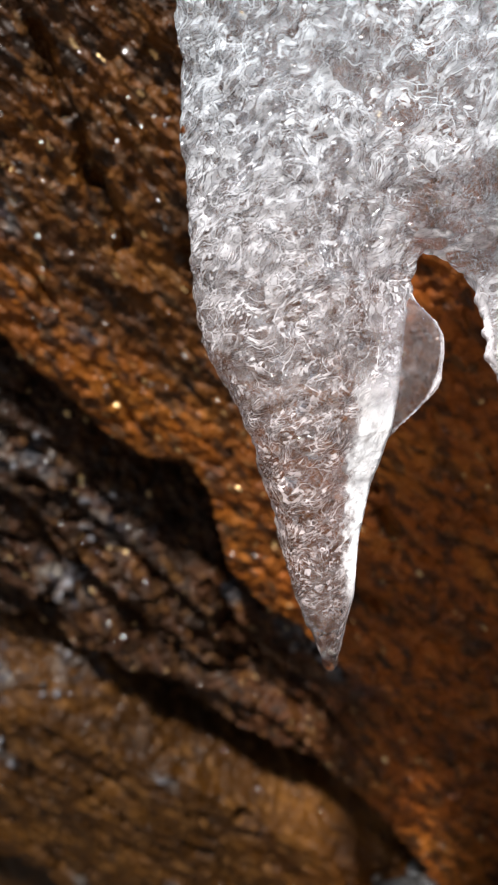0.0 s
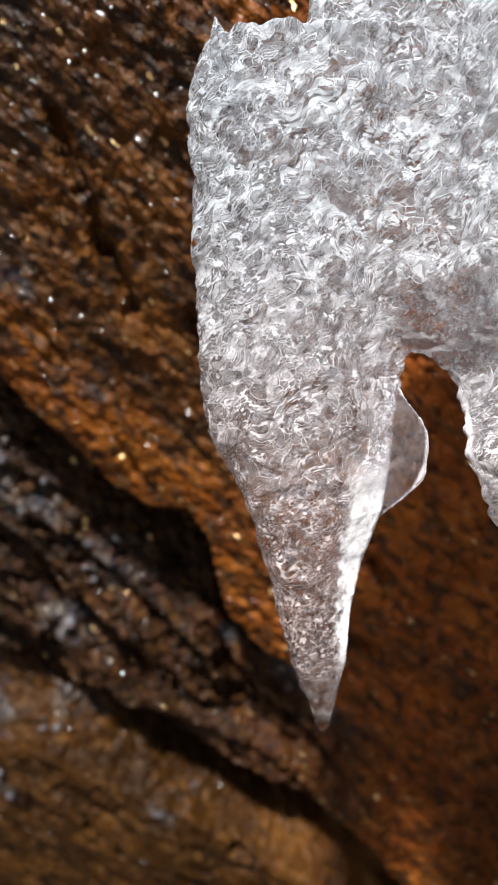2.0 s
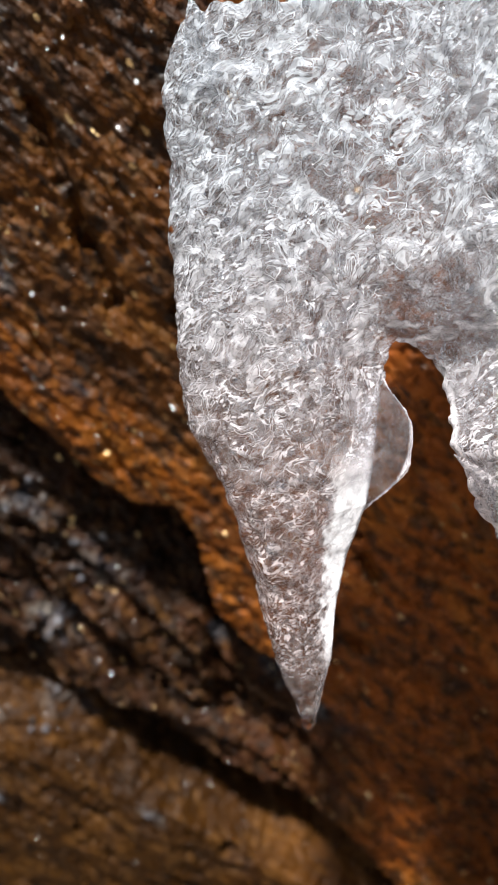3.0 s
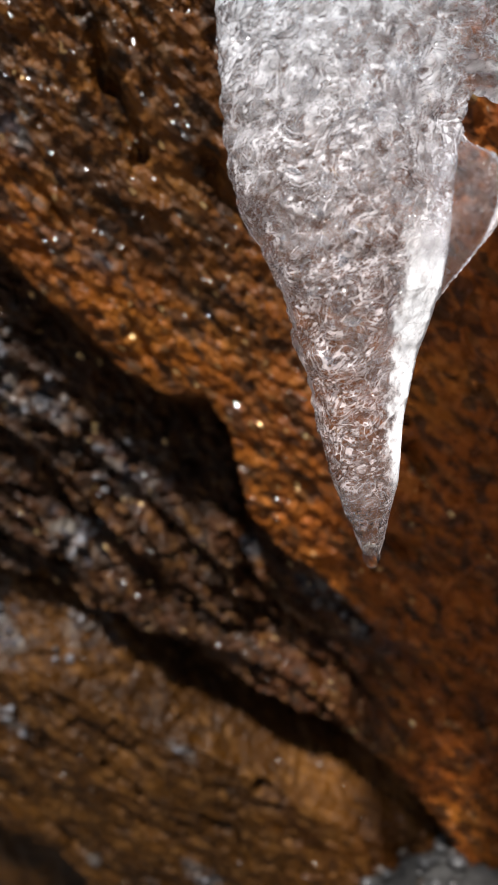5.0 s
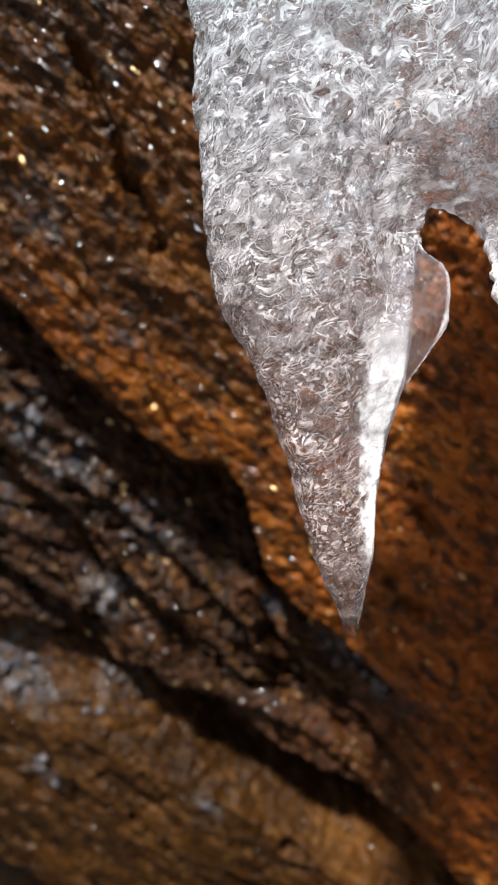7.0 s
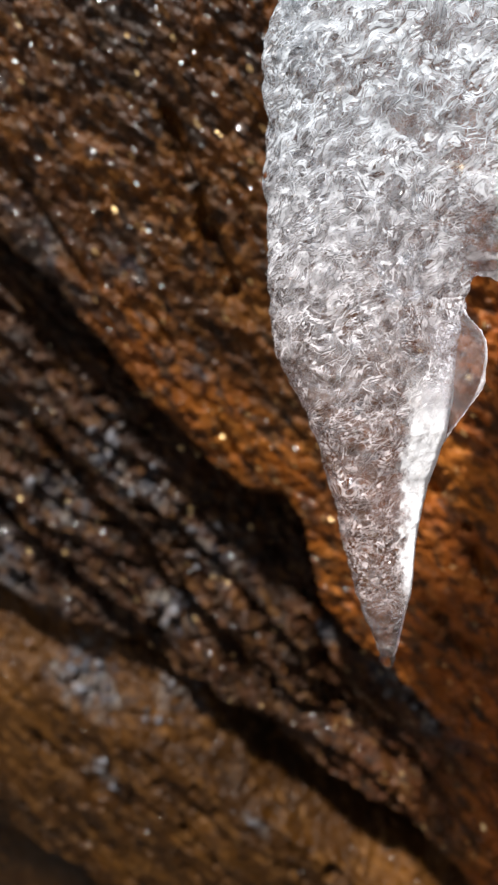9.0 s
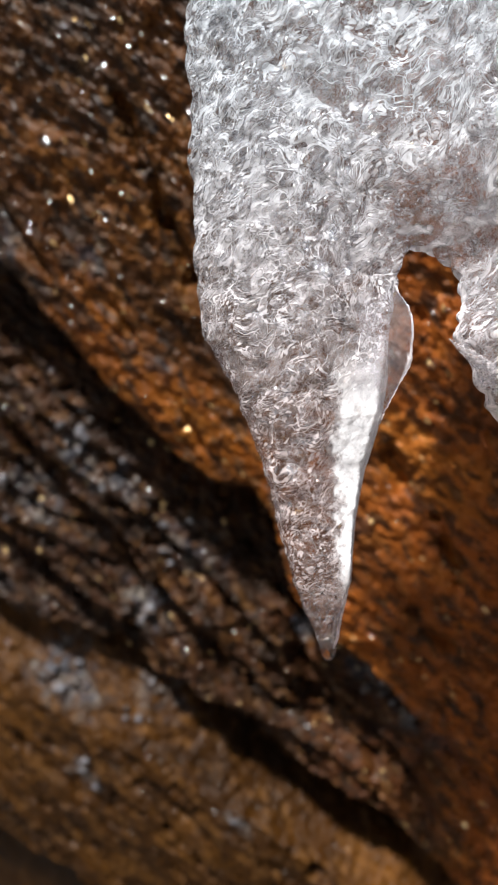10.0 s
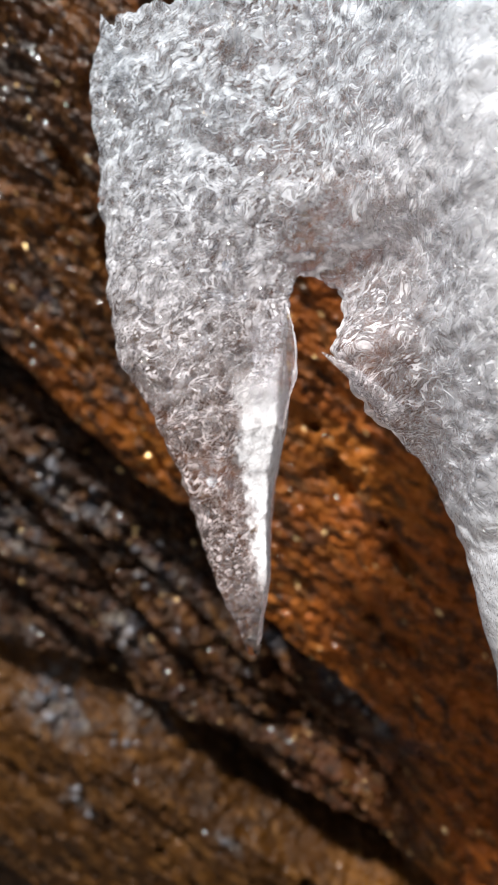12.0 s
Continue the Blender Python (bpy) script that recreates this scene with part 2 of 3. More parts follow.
def ice_material(name, low, high, relief=1.0, glare=0.0, thread=0.0):
    """low, high: share of white, air-filled ice at the tip and in the thick part. Crystal grains are domed, each with
    a tilt and a cloudiness of its own, with air and painted lines of refracted light along their borders.
    """
    n = Nodes(name)
    height = n.add("ShaderNodeSeparateXYZ", {0: n.where}).outputs
    bend = n.add("ShaderNodeTexNoise", {"Vector": n.where, "Scale": 120.0, "Detail": 1.0, "Roughness": 0.5}).outputs["Color"]
    bend = n.add("ShaderNodeVectorMath", {0: bend, 1: (0.5, 0.5, 0.5)}, operation="SUBTRACT").outputs[0]
    bend = n.add("ShaderNodeVectorMath", {0: bend, "Scale": 0.0085}, operation="SCALE").outputs[0]
    bent = n.add("ShaderNodeVectorMath", {0: n.where, 1: bend}, operation="ADD").outputs[0]
    # crystals are drawn out towards the free edge
    own = n.stretch((12, 50, 8), (1.0, 1.0, 0.55), bent)
    big, small = (n.cells(k, own, out="Color") for k in (220, 640))
    rim_big, rim_small, rim_fine = (n.cells(k, own, "DISTANCE_TO_EDGE") for k in (220, 640, 1500))
    tone_big, tone_small = (n.add("ShaderNodeSeparateColor", {0: c}).outputs for c in (big, small))
    most = n.add("ShaderNodeMapRange", {0: height[2], 1: 0.962, 2: 1.045, 3: 0.0, 4: 1.0}).outputs[0]
    most = n.calc("MAXIMUM", most, n.add("ShaderNodeMapRange", {0: height[0], 1: 0.062, 2: 0.10, 3: 0.0, 4: 1.0}).outputs[0])
    bay = n.add("ShaderNodeVectorMath", {0: n.where, 1: (0.056, 0.165, 1.033)}, operation="DISTANCE").outputs["Value"]
    bay = n.calc("ADD", bay, n.calc("MULTIPLY", n.calc("SUBTRACT", n.noise(120, 3), 0.5), 0.006))
    most = n.calc("MULTIPLY", most, n.add("ShaderNodeMapRange", {0: bay, 1: 0.0125, 2: 0.0165, 3: 0.0, 4: 1.0}).outputs[0])
    calm = n.add("ShaderNodeMapRange", {0: height[0], 1: 0.055, 2: 0.095, 3: 1.0, 4: 0.70}).outputs[0]
    lean = n.add("ShaderNodeVectorMath", {0: n.mix(0.5, big, small), 1: (0.5, 0.5, 0.5)}, operation="SUBTRACT").outputs[0]
    lean = n.add("ShaderNodeVectorMath", {0: lean, "Scale": n.calc("MULTIPLY", calm, 0.55 * relief)}, operation="SCALE").outputs[0]
    face = n.add("ShaderNodeVectorMath", {0: n.add("ShaderNodeNewGeometry").outputs["Normal"], 1: lean}, operation="ADD").outputs[0]
    face = n.add("ShaderNodeVectorMath", {0: face}, operation="NORMALIZE").outputs[0]
    b = n.bump(n.ramp(rim_big, [(0.0, 0.0), (0.08, 0.6), (0.30, 1.0)]), 0.0016 * relief, calm, face)
    b = n.bump(n.ramp(rim_small, [(0.0, 0.0), (0.12, 0.65), (0.40, 1.0)]), 0.0010 * relief, calm, b)
    b = n.bump(n.noise(260, 1, 0.5, own, 1.2), 0.0020 * relief, calm, b)
    n.set(Base_Color=(0.98, 0.99, 1.0, 1), Roughness=0.0, IOR=1.31, Transmission_Weight=1.0, Normal=b)
    # air along the borders of the crystals, painted as bright lines of refracted light, here and there
    some = n.ramp(n.noise(190, 4, 0.65), [(0.42, 0.0), (0.60, 1.0)])
    other = n.ramp(n.noise(230, 4, 0.65, own), [(0.42, 0.0), (0.58, 1.0)])
    veins = n.calc("MULTIPLY", n.ramp(rim_big, [(0.0, 1.0), (0.012, 0.9), (0.028, 0.0)]), some)
    veins = n.calc("MAXIMUM", veins, n.calc("MULTIPLY", n.ramp(rim_small, [(0.0, 1.0), (0.020, 0.9), (0.048, 0.0)]), other))
    veins = n.calc("MAXIMUM", veins, n.calc("MULTIPLY", n.ramp(rim_fine, [(0.0, 0.7), (0.05, 0.5), (0.10, 0.0)]), n.calc("MULTIPLY", some, other)))
    veins = n.calc("MULTIPLY", veins, 0.95)
    # white and clear slivers between them
    thin = n.stretch((20, 62, 15), (1.0, 1.0, 0.34), bent)
    sliver = n.add("ShaderNodeSeparateColor", {0: n.cells(1500, thin, out="Color")}).outputs
    veins = n.calc("MAXIMUM", veins, n.calc("MULTIPLY", n.ramp(sliver[0], [(0.74, 0.0), (0.86, 0.85)]), n.ramp(n.noise(120, 3, 0.6), [(0.36, 0.25), (0.56, 1.0)])))
    gap = n.calc("MULTIPLY", n.ramp(sliver[1], [(0.76, 0.0), (0.86, 0.85)]), n.ramp(n.noise(140, 3, 0.6, own), [(0.40, 0.10), (0.60, 1.0)]))
    # pink light from the rock painted into the low ice, bluish above
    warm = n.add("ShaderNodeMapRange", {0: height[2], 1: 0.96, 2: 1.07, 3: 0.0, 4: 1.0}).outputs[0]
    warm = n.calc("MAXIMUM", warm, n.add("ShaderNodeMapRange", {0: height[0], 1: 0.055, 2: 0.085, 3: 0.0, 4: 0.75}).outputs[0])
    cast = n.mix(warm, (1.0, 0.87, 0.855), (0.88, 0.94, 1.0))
    # the broad column holds more air than the icicle
    airy = n.add("ShaderNodeMapRange", {0: height[0], 1: 0.045, 2: 0.10, 3: 0.76, 4: 0.80}).outputs[0]
    airy = n.calc("MULTIPLY", airy, n.mix(n.add("ShaderNodeMapRange", {0: height[0], 1: 0.05, 2: 0.095, 3: 0.0, 4: 0.75}).outputs[0], n.ramp(tone_small[0], [(0.1, 0.62), (0.9, 1.22)]), 1.0))
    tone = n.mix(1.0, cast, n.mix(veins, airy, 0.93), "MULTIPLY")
    soft = n.bump(n.noise(200, 2, 0.5, own, 0.8), 0.0005 * relief)
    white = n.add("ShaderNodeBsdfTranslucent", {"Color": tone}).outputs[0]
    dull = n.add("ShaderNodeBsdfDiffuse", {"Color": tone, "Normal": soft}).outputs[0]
    shine = n.add("ShaderNodeBsdfGlossy", {"Color": (1.0, 1.0, 1.0, 1), "Roughness": 0.12, "Normal": b}).outputs[0]
    milk = n.add("ShaderNodeMixShader", {0: 0.72, 1: white, 2: dull}).outputs[0]
    gloss = n.calc("ADD", n.calc("MULTIPLY", n.add("ShaderNodeFresnel", {"IOR": 1.31, "Normal": b}).outputs[0], 0.9), 0.03)
    milk = n.add("ShaderNodeMixShader", {0: gloss, 1: milk, 2: shine}).outputs[0]
    share = n.add("ShaderNodeMapRange", {0: most, 3: low, 4: high}).outputs[0]
    # cloudiness: wide soft zones, then crystal by crystal, some quite clear
    wide = n.ramp(n.noise(46, 4, 0.6, None, 0.6), [(0.32, 0.40), (0.62, 1.0)])
    cloud = n.calc("MULTIPLY", n.ramp(tone_big[1], [(0.10, 0.30), (0.65, 1.0)]), n.ramp(tone_small[1], [(0.08, 0.05), (0.22, 0.60), (0.85, 1.0)]))
    column = n.add("ShaderNodeMapRange", {0: height[0], 1: 0.05, 2: 0.10, 3: 0.0, 4: 0.85}).outputs[0]
    haze = n.calc("MAXIMUM", n.calc("MULTIPLY", cloud, wide), n.calc("MULTIPLY", column, n.ramp(tone_small[2], [(0.10, 0.60), (0.50, 1.0)])))
    fac = n.calc("MULTIPLY", haze, share)
    # cloud thinned beside the painted border lines, for a dark outline
    moat = n.calc("MULTIPLY", n.ramp(rim_small, [(0.05, 0.0), (0.08, 0.75), (0.13, 0.75), (0.18, 0.0)]), n.calc("MULTIPLY", other, n.add("ShaderNodeMapRange", {0: height[0], 1: 0.05, 2: 0.085, 3: 1.0, 4: 0.25}).outputs[0]))
    fac = n.calc("MULTIPLY", fac, n.calc("SUBTRACT", 1.0, n.calc("MAXIMUM", moat, n.calc("MULTIPLY", gap, n.add("ShaderNodeMapRange", {0: height[0], 1: 0.05, 2: 0.10, 3: 1.0, 4: 0.3}).outputs[0]))))
    # fewer of them in the bay over the arch and at the tip
    fewer = n.calc("MULTIPLY", n.add("ShaderNodeMapRange", {0: bay, 1: 0.0125, 2: 0.0165, 3: 0.25, 4: 1.0}).outputs[0], n.add("ShaderNodeMapRange", {0: height[2], 1: 0.920, 2: 0.948, 3: 0.20, 4: 1.0}).outputs[0])
    fac = n.calc("MAXIMUM", fac, n.calc("MULTIPLY", n.calc("MULTIPLY", veins, fewer), n.calc("MULTIPLY", n.ramp(n.noise(600, 2), [(0.30, 0.65), (0.50, 1.0)]), thread)))
    # light reflected inside the icicle, painted white on its flank
    reach = n.calc("SUBTRACT", n.calc("MULTIPLY", n.calc("SUBTRACT", height[0], 0.0200), 0.52), n.calc("MULTIPLY", n.calc("SUBTRACT", height[1], 0.1750), 0.854))
    girth = n.calc("ADD", n.calc("MULTIPLY", n.calc("SUBTRACT", height[2], 0.936), 0.205), 0.0082)
    reach = n.calc("ADD", n.calc("DIVIDE", reach, girth), n.calc("MULTIPLY", n.calc("SUBTRACT", n.noise(130, 3), 0.5), 0.16))
    flank = n.add("ShaderNodeMapRange", {0: reach, 1: 0.45, 2: 0.62, 3: 0.0, 4: glare}).outputs[0]
    ragged = n.calc("MULTIPLY", n.calc("SUBTRACT", n.noise(240, 4, 0.65), 0.5), 0.011)
    flank = n.calc("MULTIPLY", flank, n.add("ShaderNodeMapRange", {0: n.calc("ADD", ragged, n.calc("SUBTRACT", height[0], n.calc("MULTIPLY", n.calc("SUBTRACT", height[2], 0.936), 0.01))), 1: 0.0243, 2: 0.0275, 3: 0.0, 4: 1.0}).outputs[0])
    flank = n.calc("MULTIPLY", flank, n.add("ShaderNodeMapRange", {0: height[0], 1: 0.042, 2: 0.046, 3: 1.0, 4: 0.0}).outputs[0])
    flank = n.calc("MULTIPLY", flank, n.add("ShaderNodeMapRange", {0: height[2], 1: 0.928, 2: 0.940, 3: 0.0, 4: 1.0}).outputs[0])
    flank = n.calc("MULTIPLY", flank, n.add("ShaderNodeMapRange", {0: height[2], 1: 0.980, 2: 1.004, 3: 1.0, 4: 0.0}).outputs[0])
    fac = n.calc("MAXIMUM", fac, n.calc("MULTIPLY", flank, n.ramp(n.noise(300, 3), [(0.3, 0.6), (0.5, 1.0)])))
    # bright rim of refracted light, painted under the arch
    lip = n.add("ShaderNodeSeparateXYZ", {0: n.add("ShaderNodeNewGeometry").outputs["Normal"]}).outputs[2]
    lip = n.calc("MULTIPLY", n.add("ShaderNodeMapRange", {0: lip, 1: -0.50, 2: -0.85, 3: 0.0, 4: glare}).outputs[0], n.add("ShaderNodeMapRange", {0: bay, 1: 0.020, 2: 0.026, 3: 1.0, 4: 0.0}).outputs[0])
    fac = n.calc("MAXIMUM", fac, lip)
    # refracted light painted white along the thin edges
    fac = n.calc("MAXIMUM", fac, n.add("ShaderNodeAttribute", attribute_name="lit_rim").outputs["Fac"])
    # the flank's painted white is bumped in small steps turned up to the sun
    saw = n.calc("SUBTRACT", 1.0, n.calc("FRACT", n.calc("ADD", n.calc("MULTIPLY", height[2], 420.0), n.calc("MULTIPLY", n.noise(160, 3), 2.0))))
    flank_white = n.add("ShaderNodeBsdfDiffuse", {"Color": (0.80, 0.79, 0.80, 1), "Normal": n.bump(saw, 0.0012)}).outputs[0]
    milk = n.add("ShaderNodeMixShader", {0: flank, 1: milk, 2: flank_white}).outputs[0]
    # straight light through the flat grains
    clear = n.add("ShaderNodeBsdfTransparent", {"Color": (0.97, 0.98, 1.0, 1)}).outputs[0]
    body = n.add("ShaderNodeMixShader", {0: n.calc("MULTIPLY", n.add("ShaderNodeMapRange", {0: most, 3: 0.68, 4: 0.42}).outputs[0], n.add("ShaderNodeMapRange", {0: height[2], 1: 0.924, 2: 0.950, 3: 0.2, 4: 1.0}).outputs[0]) if glare else 0.80, 1: n.bsdf.outputs[0], 2: clear}).outputs[0]
    n.put(n.out.inputs[0], n.add("ShaderNodeMixShader", {0: fac, 1: body, 2: milk}).outputs[0])
    return n.mat


def crack_material():
    n = Nodes("air_gap_in_ice")
    shine = n.add("ShaderNodeBsdfGlossy", {"Color": (0.93, 0.95, 0.98, 1), "Roughness": 0.18, "Normal": n.bump(n.noise(500, 3), 0.0012)}).outputs[0]
    clear = n.add("ShaderNodeBsdfTransparent").outputs[0]
    fac = n.ramp(n.noise(420, 3, 0.6), [(0.40, 0.15), (0.62, 0.9)])
    n.put(n.out.inputs[0], n.add("ShaderNodeMixShader", {0: fac, 1: clear, 2: shine}).outputs[0])
    return n.mat


def water_material():
    n = Nodes("water")
    return n.set(Base_Color=(1, 1, 1, 1), Roughness=0.0, IOR=1.33, Transmission_Weight=1.0)


def quartz_material():
    n = Nodes("pale_quartz")
    tone = n.add("ShaderNodeObjectInfo").outputs["Random"]
    c = n.ramp(tone, [(0.0, (0.045, 0.038, 0.033)), (0.5, (0.085, 0.090, 0.105)), (1.0, (0.17, 0.18, 0.205))])
    c = n.mix(n.ramp(n.noise(240, 4, 0.65), [(0.42, 0.85), (0.58, 0.0)]), c, (0.07, 0.035, 0.015))
    return n.set(Base_Color=c, Roughness=0.35, Normal=n.bump(n.noise(420, 4, 0.65), 0.0012))


def ground_material():
    n = Nodes("gravel_ground")
    near = n.ramp(n.noise(140, 5, 0.6), [(0.3, (0.012, 0.011, 0.010)), (0.7, (0.07, 0.065, 0.06))])
    # unseen ground in front is lightened to bounce warm light onto the rock
    far = n.ramp(n.noise(40, 6, 0.7), [(0.3, (0.08, 0.06, 0.045)), (0.7, (0.26, 0.21, 0.16))])
    place = n.add("ShaderNodeSeparateXYZ", {0: n.where}).outputs[1]
    bounce = n.add("ShaderNodeMapRange", {0: n.calc("ADD", place, n.calc("MULTIPLY", n.noise(12, 3), 0.15)), 1: 0.30, 2: 0.12, 3: 0.0, 4: 1.0}).outputs[0]
    return n.set(Base_Color=n.mix(bounce, near, far), Roughness=0.6, Normal=n.bump(n.noise(200, 5, 0.7), 0.004))


ROCK, WATER, GROUND = rock_material(), water_material(), ground_material()
ICE, CLEAR_ICE, CRACK = ice_material("cloudy_ice", 0.02, 1.0, 1.0, 1.0, 0.95), ice_material("clear_ice", 0.12, 0.16, 0.15, 0.0, 0.12), crack_material()
QUARTZ = quartz_material()


# ---- rock face ----
def line_z(x, knots):
    return np.interp(x, [k[0] for k in knots], [k[1] for k in knots])


# edges of the layers, as places of the plan (x, height)
LEDGE = [(-0.9, 1.90), (-0.160, 1.064), (-0.124, 1.021), (-0.100, 0.993), (-0.077, 0.968), (-0.061, 0.954), (-0.047, 0.947), (-0.031, 0.941), (-0.022, 0.929), (-0.017, 0.906),
         (-0.013, 0.884), (0.004, 0.863), (0.022, 0.847), (0.040, 0.830), (0.060, 0.810), (0.090, 0.783), (0.9, 0.1)]
LEDGE_DEEP = [(-0.30, 0.020), (-0.09, 0.022), (-0.06, 0.032), (-0.033, 0.046), (-0.010, 0.030), (0.02, 0.014), (0.06, 0.008), (0.10, 0.002)]
CLEFT = [(-0.9, 1.12), (-0.230, 0.858), (-0.200, 0.848), (-0.146, 0.833), (-0.109, 0.812), (-0.069, 0.794), (-0.030, 0.768), (0.004, 0.746), (0.040, 0.726), (0.066, 0.708), (0.080, 0.686),
         (0.101, 0.655), (0.120, 0.620), (0.9, -0.2)]
CLEFT_DEEP = [(-0.25, 0.034), (-0.13, 0.038), (-0.08, 0.080), (-0.03, 0.112), (0.05, 0.100), (0.085, 0.034), (0.13, 0.006)]
HOLLOW = [(-0.9, 1.00), (-0.287, 0.640), (-0.226, 0.611), (-0.198, 0.602), (-0.178, 0.586), (-0.163, 0.565), (-0.155, 0.52), (0.9, -0.2)]
# smaller steps between them: edge, depth, reach below it
STEPS = [([(-0.190, 0.985), (-0.144, 0.932), (-0.129, 0.912), (-0.111, 0.886), (-0.085, 0.864), (-0.062, 0.832)], 0.021, 0.050),
         ([(-0.026, 0.872), (-0.015, 0.846), (0.000, 0.820), (0.022, 0.797), (0.042, 0.781), (0.050, 0.760), (0.064, 0.749)], 0.016, 0.036),
         ([(-0.245, 0.945), (-0.200, 0.900), (-0.161, 0.866), (-0.120, 0.838)], 0.020, 0.044),
         ([(-0.100, 0.915), (-0.070, 0.893), (-0.040, 0.858), (-0.012, 0.818), (0.015, 0.785)], 0.014, 0.036),
         ([(-0.160, 0.772), (-0.118, 0.720), (-0.089, 0.695)], 0.007, 0.026),
         ([(-0.205, 0.668), (-0.186, 0.640), (-0.167, 0.616), (-0.150, 0.603)], 0.013, 0.020),
         ([(-0.053, 0.655), (-0.032, 0.640), (-0.022, 0.607)], 0.014, 0.018),
         ([(-0.105, 1.050), (-0.092, 1.040), (-0.083, 1.018)], 0.008, 0.014),
         ([(-0.070, 0.996), (-0.060, 0.981), (-0.049, 0.963)], 0.007, 0.014),
         ([(-0.200, 1.170), (-0.150, 1.100), (-0.128, 1.060)], 0.009, 0.018)]
CRACKS = [((-0.023, 1.042), (-0.003, 1.020)), ((-0.014, 0.679), (0.001, 0.667)), ((0.086, 0.680), (0.112, 0.632)), ((-0.075, 1.120), (-0.060, 1.075)), ((-0.060, 1.075), (-0.050, 1.050)),
          ((0.030, 0.985), (0.046, 0.950)), ((0.060, 0.930), (0.072, 0.902)), ((-0.120, 0.690), (-0.098, 0.668)), ((-0.235, 0.745), (-0.195, 0.705)), ((0.050, 0.885), (0.066, 0.868))]
PALE = [(-0.102, 1.064, 0.012, 0.7), (-0.075, 1.010, 0.010, 0.6), (-0.114, 0.941, 0.013, 0.8), (-0.138, 0.955, 0.017, 0.9), (-0.084, 0.909, 0.022, 0.55), (-0.117, 0.860, 0.017, 1.0),
        (-0.013, 0.855, 0.008, 1.0), (0.029, 0.828, 0.014, 0.9), (0.045, 0.812, 0.012, 0.8), (-0.190, 0.802, 0.024, 0.9), (-0.122, 0.792, 0.018, 0.45), (-0.188, 0.724, 0.016, 0.55),
        (-0.066, 0.708, 0.007, 0.8), (-0.059, 0.580, 0.013, 0.7), (-0.147, 0.583, 0.011, 0.8), (-0.209, 0.795, 0.014, 1.0), (-0.181, 0.938, 0.022, 0.7), (-0.226, 0.857, 0.024, 0.7),
        (-0.068, 0.917, 0.012, 0.5), (0.066, 0.798, 0.012, 0.5), (-0.250, 0.900, 0.03, 0.7), (-0.160, 1.075, 0.025, 0.5)]


def rock_edges(x, z):
    """Height of each place over the upper ledge and over the cleft."""
    warp = 0.0050 * fractal(x * 34, z * 34, 0.5, 4, 11, 0.6)
    return z + warp - line_z(x, LEDGE), z + 0.8 * warp - line_z(x, CLEFT), warp


def rock_depth(x, z):
    """How far back the face lies at each place of the plan."""
    over, under, warp = rock_edges(x, z)
    base = 0.3415 - 0.204 * np.clip(x, -0.5, 0.5) - 0.397 * (z - 0.9)
    base = base + np.where(z > 1.3, (z - 1.3) ** 2 * 3.0, 0)
    left = 1 - step(0.02, 0.10, x)
    below, slab = 1 - step(-0.003, 0.003, over), 1 - step(-0.004, 0.002, under)

    def recess(s, deep, reach):
        """Drops back at an edge, then leans out again below it."""
        return deep * step(-0.001, 0.005, s) * np.clip(1 - s / reach, 0, 1)

    y = base - 0.010 + 0.012 * below * left
    y = y + recess(-over, line_z(x, LEDGE_DEEP), 0.085)
    y = y - 0.022 * np.clip(-under / 0.12, 0, 1) + recess(-under, line_z(x, CLEFT_DEEP), 0.075)
    y = y + 0.085 * (1 - step(-0.03, 0.004, z + warp - line_z(x, HOLLOW)))
    for knots, deep, reach in STEPS:
        ends = step(knots[0][0] - 0.006, knots[0][0] + 0.008, x) * (1 - step(knots[-1][0] - 0.008, knots[-1][0] + 0.004, x))
        y = y + recess(line_z(x, knots) - z - 1.1 * warp, deep, reach) * ends
    for (xa, za), (xb, zb) in CRACKS:
        along = np.clip(((x - xa) * (xb - xa) + (z - za) * (zb - za)) / ((xb - xa) ** 2 + (zb - za) ** 2), 0, 1)
        off = np.hypot(x - xa - along * (xb - xa), z + 1.2 * warp - za - along * (zb - za))
        y = y + 0.010 * np.exp(-(off / (0.0032 + 0.35 * np.clip(warp, -0.004, 0.008))) ** 2)
    # strata run down to the right; the grain is long along them
    c, s = math.cos(radians(-46)), math.sin(radians(-46))
    u, v = x * c + z * s, -x * s + z * c
    crumb = below * (1 - slab) * left
    y = y + 0.0040 * fractal(u * 11, v * 30, 1.5, 3, 21) + 0.0016 * np.abs(fractal(u * 36, v * 95, 2.5, 3, 31))
    # broken layers: each leans out towards its lower edge, then drops back
    w = v * 52 + 1.4 * fractal(u * 8, v * 8, 4.5, 3, 43)
    y = y + (0.001 + 0.007 * crumb + 0.0005 * slab) * (w - np.floor(w))
    # pits
    y = y + (0.0016 + 0.0054 * crumb + 0.001 * slab) * step(0.28, 0.60, fractal(u * 60, v * 110, 5.5, 3, 47))
    p = np.stack([u * 0.6, 0 * x, v], -1).reshape(-1, 3)
    y = y + (0.8 + 0.8 * crumb - 0.45 * slab) * (0.0014 * facets(p, 0.0070, 45) + 0.0013 * facets(p, 0.0034, 52)).reshape(x.shape)
    return y + 0.0007 * fractal(x * 300, z * 300, 3.5, 2, 41)


